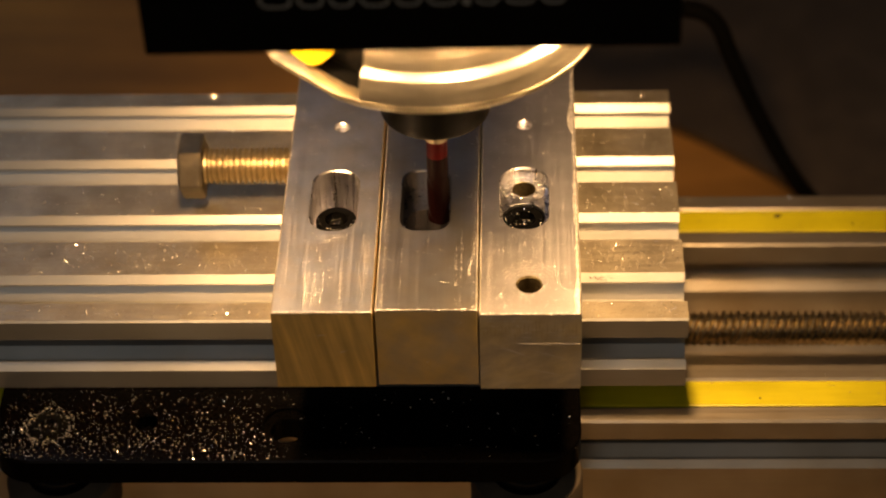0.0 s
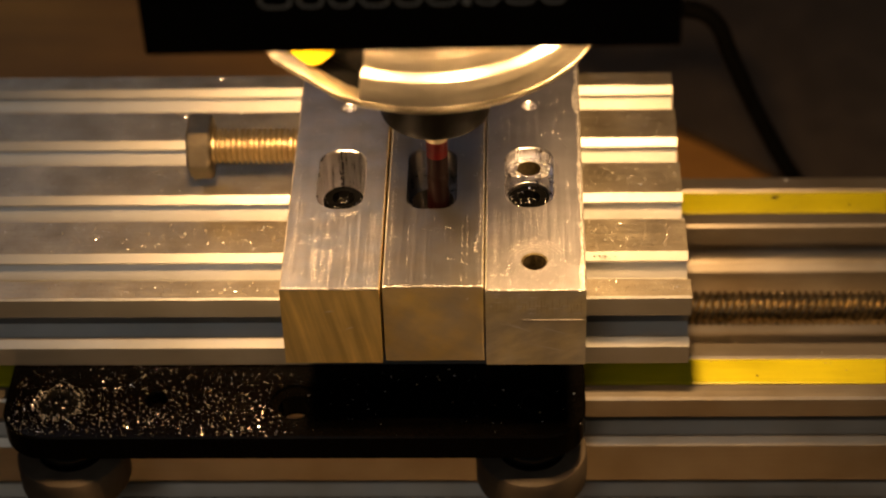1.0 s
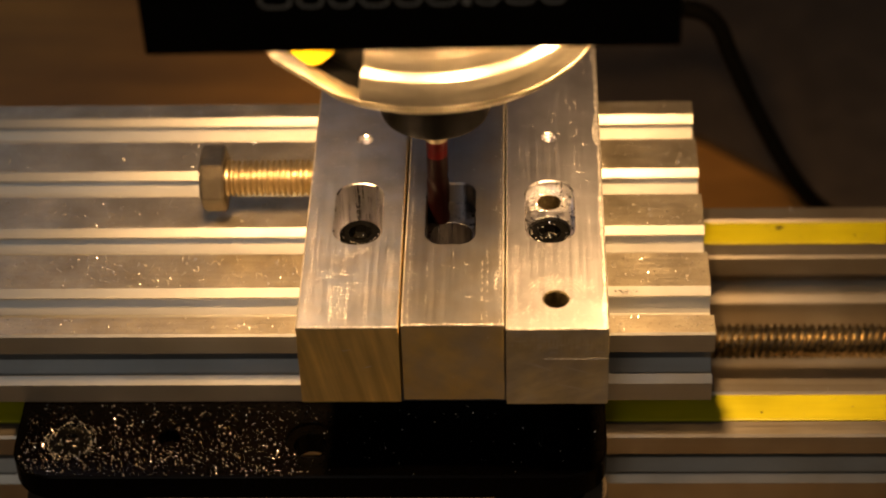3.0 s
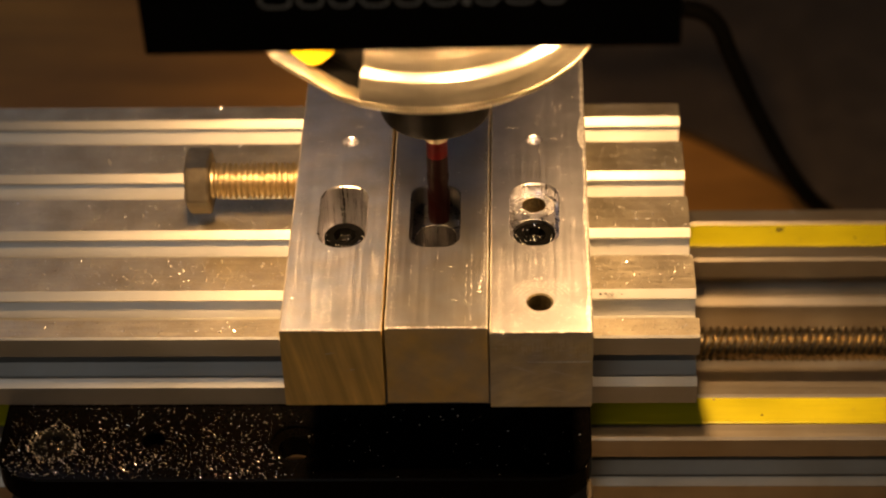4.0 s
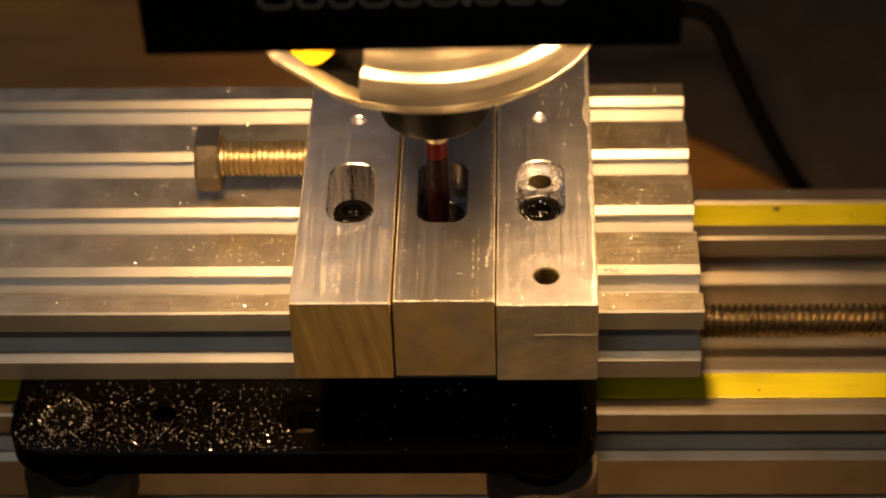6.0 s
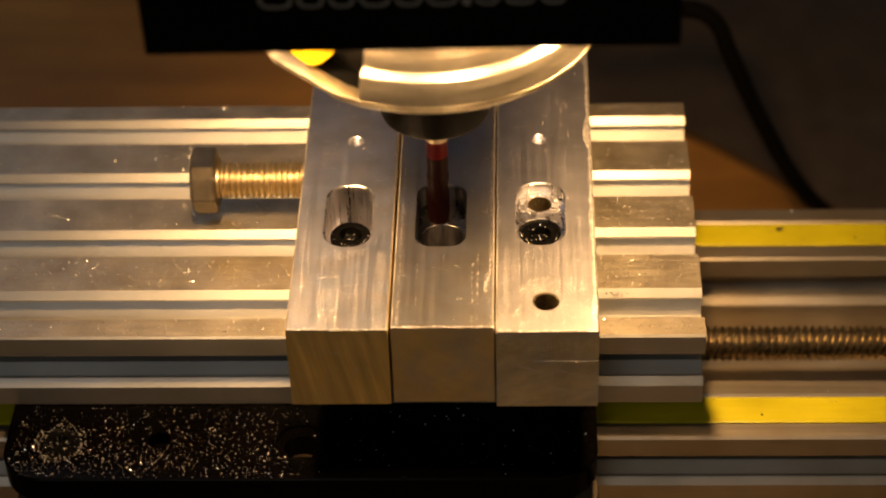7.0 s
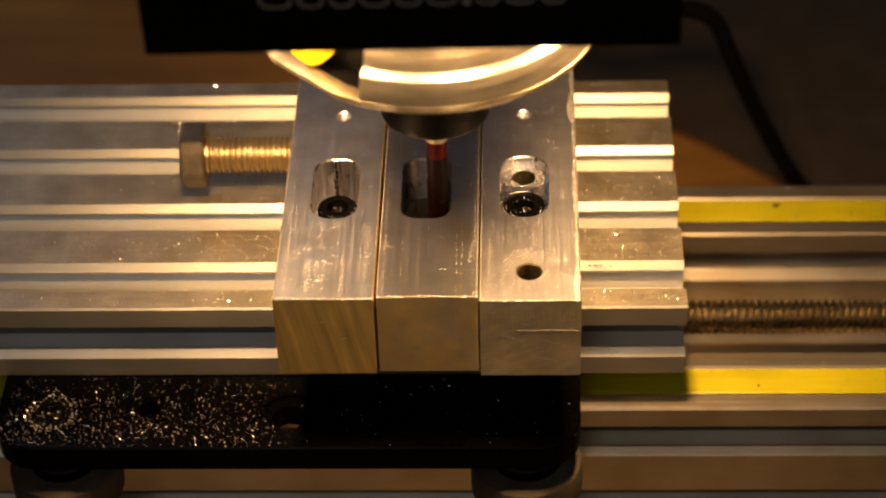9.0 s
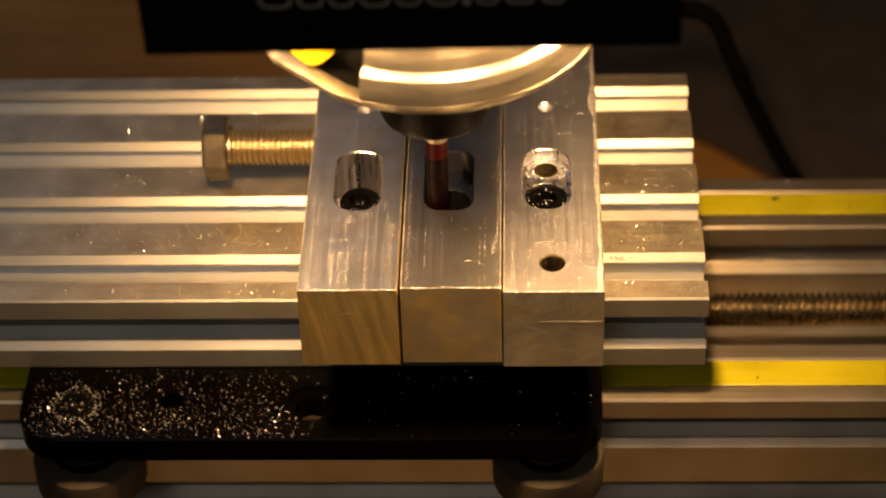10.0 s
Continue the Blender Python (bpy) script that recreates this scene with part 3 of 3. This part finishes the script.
        for a, b, z, w in ((17.8, 30.1, 12.2, 0.13),):
            part("saw_ridge", box(a, b, y0 - 0.12, y0 + 0.05, z - w / 2, z + w / 2, 0.02, 1), WORN, bar, "bright ridge left by the saw")


def build_bars():
    specs = (
        (-30.4, -10.6, 0.0, [(rounded(-24.6, -15.1, 25.1, 44.4, 4.2), 4.0, []), (circle(-19.8, 59.5, 1.5, 20), 18.7, [])], "scratched silver aluminium bar with a slotted screw hole"),
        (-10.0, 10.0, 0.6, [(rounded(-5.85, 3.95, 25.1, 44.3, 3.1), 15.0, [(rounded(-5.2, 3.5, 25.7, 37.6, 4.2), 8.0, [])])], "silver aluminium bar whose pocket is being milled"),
        (10.4, 30.4, -0.7, [(rounded(14.5, 24.2, 25.3, 44.9, 4.4), 17.5, [(circle(19.3, 32.0, 4.36, 36), 4.0, []), (circle(19.3, 41.0, 2.4, 24), 5.0, [])]),
                            (circle(19.5, 59.8, 1.5, 20), 18.7, []),
                            (circle(20.2, 8.1, 2.35, 28), 3.0, [])], "silver aluminium bar with a slotted and a drilled hole"),
    )
    looks = ((ALU_BAR, SAWN_STREAKED, ALU_CUT), (BAR_DARK, ALU_SAWN, ALU_CUT_SHADED), (BAR_PINK, SAWN_DARK, ALU_CUT))
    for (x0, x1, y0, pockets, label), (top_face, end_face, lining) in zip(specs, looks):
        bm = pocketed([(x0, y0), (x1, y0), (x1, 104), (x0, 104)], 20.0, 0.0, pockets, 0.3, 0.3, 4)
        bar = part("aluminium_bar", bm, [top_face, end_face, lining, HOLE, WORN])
        tagged(bar, label, "metal bar", "bars on the table")
        wear_bar(bar, x0, x1, y0)
        RIDERS.append(bar)
    for x, y, z in ((-19.85, 34.6, 15.0), (19.3, 32.0, 17.0)):
        screw = new("socket_screw")
        tagged(screw, "black socket head cap screw sunk in the bar's slot", "screw", "screws in the bars")
        head = turned([(4.25, -5), (4.25, -0.4), (3.9, 0), (2.3, 0), (2.3, -2.2), (0.01, -2.4)], (x, y, z), steps=36)
        smooth(part("head", head, BLACK_STEEL, screw))
        part("shank", turned([(2.4, -z), (2.4, -4.9)], (x, y, z), steps=20), BLACK_STEEL, screw)
        ring = bmesh.new()
        hexa = [ring.verts.new((x + 2.28 * math.cos(radians(60 * i)), y + 2.28 * math.sin(radians(60 * i)), z + 0.05)) for i in range(6)]
        core = [ring.verts.new((x + 2.0 * math.cos(radians(60 * i)), y + 2.0 * math.sin(radians(60 * i)), z - 1.6)) for i in range(6)]
        for i in range(6):
            ring.faces.new((hexa[i], hexa[(i + 1) % 6], core[(i + 1) % 6], core[i]))
        ring.faces.new(core)
        part("socket", ring, BLACK_STEEL, screw)
        rng = random.Random(int(x) + 77)

        def on_head(r, x=x, y=y, z=z):
            if r.random() < (0.45 if x < 0 else 0.7):
                a, s = r.uniform(0, 6.28), r.uniform(0, 1.9 if x < 0 else 2.8)
                return x + s * math.cos(a), y + s * math.sin(a), z - (1.5 if s < 1.8 else -0.05)
            a = r.uniform(3.0, 6.4)
            s = 3.9 - abs(r.gauss(0, 0.25))
            return x + s * math.cos(a), y + s * math.sin(a), z + 0.03

        tagged(part("caught_chips", flakes(rng, 30 if x < 0 else 50, on_head, (0.12, 0.5)), CHIP, screw, "bright chips caught on the head"), kind="stuff")
        RIDERS.append(screw)

    bolt = new("hex_bolt")
    tagged(bolt, "zinc plated hexagon head bolt screwed into the bar's side", "bolt")
    y, z = 58.3, 10.6
    c = 7.35
    hexpts = [(c * math.cos(radians(60 * i + 1)), c * math.sin(radians(60 * i + 1))) for i in range(6)]
    bm = bmesh.new()
    rings = []
    for x, s in ((-55.6, 0.84), (-55.0, 1.0), (-50.4, 1.0), (-50.1, 0.93)):
        rings.append([bm.verts.new((x, y + a * s, z + b * s)) for a, b in hexpts])
    for a, b in zip(rings, rings[1:]):
        for i in range(6):
            bm.faces.new((a[i], a[(i + 1) % 6], b[(i + 1) % 6], b[i]))
    bm.faces.new(rings[0])
    bm.faces.new(rings[-1])
    bmesh.ops.recalc_face_normals(bm, faces=bm.faces)
    bmesh.ops.bevel(bm, geom=bm.edges[:], offset=0.25, segments=2, affect="EDGES")
    smooth(part("head", bm, BOLT, bolt), 40)
    prof = [(3.9, -50.15), (3.9, -49.6)]
    x = -49.4
    while x < -30.6:
        prof += [(3.15, x), (4.0, x + 0.52), (4.0, x + 0.66), (3.15, x + 1.18)]
        x += 1.25
    smooth(part("threaded_shank", turned(prof, (0, y, z), "x", 36), STEEL, bolt), 25)
    RIDERS.append(bolt)


# ---- the gantry plate and its wheels ----
WHEELS = []


def build_gantry():
    gantry = new("gantry_plate")
    tagged(gantry, "black gantry plate on rollers, sprinkled with bright swarf", "gantry plate")
    x0, x1, y0, y1, top, low = -92.6, 31.0, -2.2, 112.0, -19.35, -25.6
    holes = [(circle(-30.6, 8.6, 5.0, 36), top - 0.8, [(circle(-30.6, 7.6, 3.4, 30), None, [])]), (circle(-60.3, 9.2, 2.4, 20), top - 3.5, []), (circle(-81.0, 8.2, 4.9, 36), top - 1.2, [])]
    bm = pocketed(rounded(x0, x1, y0, y1, 9.0, 8), top, low, holes, 0.4, 0.2)
    smooth(part("plate", bm, [BLACK_ANO] * 4, gantry), 30)
    for wx in (-80.0, 19.6):
        wy, wz = 8.2, -37.6
        smooth(part("spacer", turned([(5.6, -25.65), (5.8, -27.4), (6.6, -28.2), (7.3, -29.4), (7.5, -30.6), (7.2, -31.6), (4.0, -31.7)], (wx, wy, 0), steps=40), GLOSS_BLACK, gantry), 50)
        smooth(part("screw_head", turned([(4.5, top - 1.15), (4.5, top - 0.2), (3.4, top + 0.1), (2.0, top + 0.15), (1.6, top - 0.8), (0.01, top - 0.9)], (wx if wx > 0 else -81.0, wy, 0), steps=32), BLACK_STEEL, gantry))
        wheel = new("roller")
        wheel.parent = gantry
        wheel.location = (wx * MM, wy * MM, wz * MM)
        prof = [(4.0, 5.0), (10.4, 5.0), (11.6, 4.4), (12.0, 3.3), (12.0, -3.3), (10.2, -5.1), (8.0, -5.1), (4.0, -5.1)]
        smooth(part("tyre", turned(prof, steps=64), WHEEL, wheel, "smoky grey plastic roller with a vee edge"), 30)
        smooth(part("bearing", turned([(2.6, 5.6), (7.6, 5.6), (7.6, -5.4), (2.6, -5.4)], steps=32), BLACK_STEEL, wheel), 30)
        WHEELS.append((wheel, wx, wy, wz))
        smooth(part("washer", turned([(2.4, 0.0), (5.0, 0.0), (5.0, -1.0), (2.4, -1.0)], (wx, wy, -31.2), steps=32), STEEL, gantry), 30)
    RIDERS.append(gantry)


# ---- swarf ----
def build_swarf():
    rng = random.Random(7)

    def on_plate(r):
        while True:
            x, y = r.uniform(-91, -29.5), r.uniform(-1.9, 19) if r.random() < 0.4 else r.gauss(4.5, 5.0)
            if x > -33 and r.random() < 0.5:
                continue
            if -1.9 < y < 19 and math.hypot(x + 30.6, y - 8.6) > 5.4 and math.hypot(x + 60.3, y - 9.2) > 2.7:
                return x, y, -19.33

    def on_plate_dark(r):
        return r.uniform(-30, 30), r.uniform(-1.8, 18), -19.33

    def on_table(r):
        while True:
            x, y = (r.uniform(-110, -31) if r.random() < 0.8 else r.uniform(31, 53)), r.uniform(20, 99)
            if all(abs(y - c) > 4.8 for c in GROOVES):
                return x, y, 0.02

    def on_bars(r):
        while True:
            x, y = r.uniform(-30, 30), r.uniform(0, 100)
            if min(abs(abs(x) - 10.2), abs(abs(x) - 30.4)) > 0.7 and not (24 < y < 46 and (abs(x + 19.8) < 5.3 or abs(x + 1) < 5.5 or abs(x - 19.3) < 5.4)) and math.hypot(x - 20.2, y - 8.1) > 3:
                return x, y, 20.02

    def in_slot(r):
        while True:
            x, y = r.uniform(15, 24), r.uniform(38, 44.6)
            if math.hypot(x - 19.3, y - 41.0) > 2.6 and math.hypot(x - 19.3, y - 32) > 4.8 and math.hypot(x - 19.3, y - 40.5) < 4.4:
                return x, y, 17.5

    def round_screw(r):
        a, s = r.uniform(0, 6.28), r.uniform(4.3, 5.6)
        return -81 + s * math.cos(a), 8.2 + s * math.sin(a), -19.33

    def on_rail(r):
        while True:
            y = r.choice((r.uniform(18.5, 35), r.uniform(76.5, 93.5)))
            x = r.uniform(56, 115) if r.random() < 0.8 else r.uniform(-110, -95)
            if abs(y - 26.6) > 4.7 and abs(y - 84.9) > 4.7:
                return x, y, RAIL_Z + 0.01
            if abs(y - 26.6) < 3.3 or abs(y - 84.9) < 3.3:
                return x, y, RAIL_Z - 0.14

    def in_channel(r):
        return r.uniform(58, 112), r.uniform(37, 75), RAIL_Z - 22 + 0.01

    heap = part("swarf", joined(flakes(rng, 70, on_rail, (0.12, 0.5)), flakes(rng, 26, in_channel, (0.4, 1.0))), CHIP)
    tagged(heap, "a few aluminium chips on the rail, its channel and yellow covers", "swarf", kind="stuff")
    SLIDERS.append(heap)
    for bm, label in ((joined(flakes(rng, 1150, on_plate, (0.06, 0.2)), flakes(rng, 400, on_plate, (0.2, 0.42)), flakes(rng, 130, round_screw, (0.1, 0.5)), flakes(rng, 60, on_plate_dark, (0.12, 0.5))), "bright aluminium swarf scattered on the black plate"),
                      (joined(flakes(rng, 6000, on_table, (0.1, 0.28)), flakes(rng, 650, on_table, (0.25, 0.5))), "fine aluminium swarf on the grooved table"),
                      (joined(flakes(rng, 520, on_bars, (0.06, 0.2)), flakes(rng, 300, in_slot, (0.1, 0.38))), "fine aluminium swarf on the bars")):
        heap = part("swarf", bm, CHIP)
        tagged(heap, label, "swarf", kind="stuff")
        RIDERS.append(heap)


# ---- the router and its mount ----
TOOL = (1.66, 34.75)
SPINNING = []


def build_router():
    router = new("router")
    tagged(router, "turned aluminium router base with collet and red end mill", "router")
    tx, ty = TOOL
    at = (tx, ty, 0)
    # flange ring with a flat sided foot where the housing is cut open
    rim = []
    for i in range(97):
        a = -120 + 270 * i / 96
        rim.append((33.0 * math.cos(radians(a)), 33.0 * math.sin(radians(a))))
    rim += [(-31.1, -13.0), (-29.7, -16.6)]
    bm = bmesh.new()
    z0, z1 = 66.5, 68.4
    inner = [(0.90 * x, 0.90 * y) for x, y in rim]
    loops = []
    for pts, z in (([(0.993 * x, 0.993 * y) for x, y in rim], z0 + 0.75), ([(0.985 * x, 0.985 * y) for x, y in rim], z0 + 0.25), ([(0.972 * x, 0.972 * y) for x, y in rim], z0), (inner, z0), (inner, z1), ([(0.99 * x, 0.99 * y) for x, y in rim], z1), (rim, z1 - 0.15), (rim, z0 + 1.15), ([(0.985 * x, 0.985 * y) for x, y in rim], z0 + 1.0), ([(0.985 * x, 0.985 * y) for x, y in rim], z0 + 0.85)):
        loops.append([bm.verts.new((tx + x, ty + y, z)) for x, y in pts])
    n = len(rim)
    for a, b in zip(loops, loops[1:] + loops[:1]):
        for i in range(n):
            bm.faces.new((a[i], a[(i + 1) % n], b[(i + 1) % n], b[i]))
    bmesh.ops.recalc_face_normals(bm, faces=bm.faces)
    smooth(part("base_flange", bm, FLANGE, router), 30)
    for name, za, zb, mat, text in (("base_disc", 66.6, 67.0, ALU_CAST, ""), ("motor_floor", 67.05, 68.0, BLACK_MATT, "black floor of the open base")):
        bm = bmesh.new()
        lo = [bm.verts.new((tx + 0.897 * x, ty + 0.897 * y, za)) for x, y in rim]
        hi = [bm.verts.new((tx + 0.897 * x, ty + 0.897 * y, zb)) for x, y in rim]
        bm.faces.new(lo)
        bm.faces.new(hi)
        for i in range(len(rim)):
            j = (i + 1) % len(rim)
            bm.faces.new((lo[i], lo[j], hi[j], hi[i]))
        bmesh.ops.recalc_face_normals(bm, faces=bm.faces)
        part(name, bm, mat, router, text)
    wall = [(32.92, 68.3), (32.75, 70.3), (32.4, 72.3), (32.0, 73.4), (31.0, 74.2), (30.7, 74.4), (30.0, 77.2), (29.8, 77.3), (29.8, 77.6), (29.95, 77.7), (29.6, 78.6), (29.0, 81.0), (28.4, 120), (26.0, 120), (26.0, 68.3)]
    bm = turned(wall + wall[:1], at, steps=72, start=-112, sweep=266)
    smooth(part("housing", bm, ALU_CAST, router), 30)
    part("motor_core", turned([(11, 68.1), (25.0, 68.1), (25.6, 69), (25.6, 150)], at, steps=40), BLACK_MATT, router, "black motor body inside the base")
    bm = bmesh.new()
    low = [bm.verts.new((x, 13.0, z)) for x, z in ((-29.5, 90), (-24.5, 73.6), (-21.2, 70.2), (-20.4, 69.8), (-18.9, 69.8), (-18.1, 70.2), (-15.7, 72.2), (-15.5, 73), (-15.5, 90))]
    bm.faces.new(low)
    for v in bmesh.ops.extrude_face_region(bm, geom=bm.faces[:])["geom"]:
        if isinstance(v, bmesh.types.BMVert):
            v.co.y += 6.0
    bmesh.ops.recalc_face_normals(bm, faces=bm.faces)
    bmesh.ops.bevel(bm, geom=bm.edges[:], offset=0.35, segments=2, affect="EDGES")
    part("lock_lever", bm, YELLOW_CAST, router, "bright yellow locking lever")
    smooth(part("collet_nut", turned([(11.2, 72), (11.2, 45.0), (10.9, 43.9), (10.0, 43.3), (3.4, 43.2)], at, steps=48), NUT, router))
    smooth(part("collet", turned([(3.0, 44.1), (3.0, 37.5), (2.7, 36.5), (1.0, 36.5)], at, steps=28), BOLT, router), 30)
    smooth(part("red_shank", turned([(2.2, 36.9), (2.2, 32.0)], at, steps=28), RED, router), 30)
    # fluted cutter
    bm = bmesh.new()
    rings = []
    for j in range(41):
        z = 32.0 - j * (32.0 - 15.05) / 40
        ring = []
        for i in range(24):
            a = 2 * math.pi * i / 24
            r = 2.2 if z > 27 else 2.3 - 0.25 * max(0, math.cos(2 * (a + z * 0.35))) ** 2
            ring.append(bm.verts.new((r * math.cos(a), r * math.sin(a), z)))
        rings.append(ring)
    for a, b in zip(rings, rings[1:]):
        for i in range(24):
            bm.faces.new((a[i], a[(i + 1) % 24], b[(i + 1) % 24], b[i]))
    bm.faces.new(rings[-1])
    bmesh.ops.recalc_face_normals(bm, faces=bm.faces)
    cutter = smooth(part("cutter", bm, CARBIDE, router, "dark coated fluted cutter"), 40)
    SPINNING.append(cutter)

    mount = new("router_mount")
    tagged(mount, "matt black router mount plate with faint grey lettering", "mount plate")
    mount.matrix_world = pose(0, 0, 0)
    bm = box(-44.9, 45.6, -14.0, -2.0, 0, 70, 0.5)
    turn = Matrix.Rotation(radians(-0.7), 4, "Y")
    plate = part("plate", bm, BLACK_MATT, mount)
    plate.matrix_local = pose(0, 0, 92.2 * MM) @ turn
    # the lettering stands as plain outlined blocks
    x = -24.8
    for w in (5.6, 4.4, 4.2, 5.0, 4.4, 5.0, 1.2, 4.0, 5.0, 4.2):
        bm = bmesh.new()
        t = 0.48
        if w < 2:
            outer = [bm.verts.new(p) for p in ((x, 0, 0), (x + w, 0, 0), (x + w, 0, 7), (x, 0, 7))]
            bm.faces.new(outer)
        else:
            o = rounded(x, x + w, 0, 7.0, 1.6, 5)
            i_ = rounded(x + t, x + w - t, t, 7.0 - t, 1.1, 5)
            a = [bm.verts.new((p[0], 0, p[1])) for p in o]
            b = [bm.verts.new((p[0], 0, p[1])) for p in i_]
            for q in range(len(a)):
                bm.faces.new((a[q], a[(q + 1) % len(a)], b[(q + 1) % len(a)], b[q]))
        mark = part("printed_mark", bm, GREY_PRINT, mount)
        mark.matrix_local = pose(0, -14.05 * MM, 101.4 * MM) @ turn
        x += w + 0.9


def build_cable():
    pts = [(124, 168, -117), (106, 156, -88), (94.5, 150, -70.2), (81.3, 150, -45.3), (73.4, 150, -27), (67.3, 150, -14.5), (59, 148, -10.5), (48, 140, -6), (34, 120, 30), (26, 96, 110), (20, 80, 170)]
    cu = bpy.data.curves.new("router_cable", "CURVE")
    cu.dimensions, cu.bevel_depth, cu.bevel_resolution, cu.resolution_u = "3D", 2.3 * MM, 4, 8
    sp = cu.splines.new("BEZIER")
    sp.bezier_points.add(len(pts) - 1)
    for b, p in zip(sp.bezier_points, pts):
        b.co = Vector(p) * MM
        b.handle_left_type = b.handle_right_type = "AUTO"
    ob = new("router_cable", cu)
    cu.materials.append(CABLE)
    tagged(ob, "black rubber cable hanging behind the rail to the bench", "cable")


def motions():
    both = [(t, pose(x * MM, y * MM, 0)) for t, x, y in PATH]
    away = [(t, pose(0, y * MM, 0)) for t, x, y in PATH]
    for ob in RIDERS:
        walk(ob, both)
    for ob in SLIDERS:
        walk(ob, away)
    # the screw turns once for eight millimetres of the table's way across
    walk(LEAD, [(t, pose(0, (56.1 + y) * MM, -36.3 * MM, x * 360 / 8, 0, 0)) for t, x, y in PATH])
    # the cutter runs
    for cutter in SPINNING:
        walk(cutter, [(k / FPS, pose(TOOL[0] * MM, TOOL[1] * MM, 0, 0, 0, 76.0 * k)) for k in range(10 * FPS + 1)])
    for wheel, wx, wy, wz in WHEELS:
        walk(wheel, [(t, pose(wx * MM, wy * MM, wz * MM, 0, 0, math.degrees(x / 10.2))) for t, x, y in PATH])


build_place()
LEAD = build_rail()
build_table()
build_bars()
build_gantry()
build_router()
build_cable()
build_swarf()
motions()
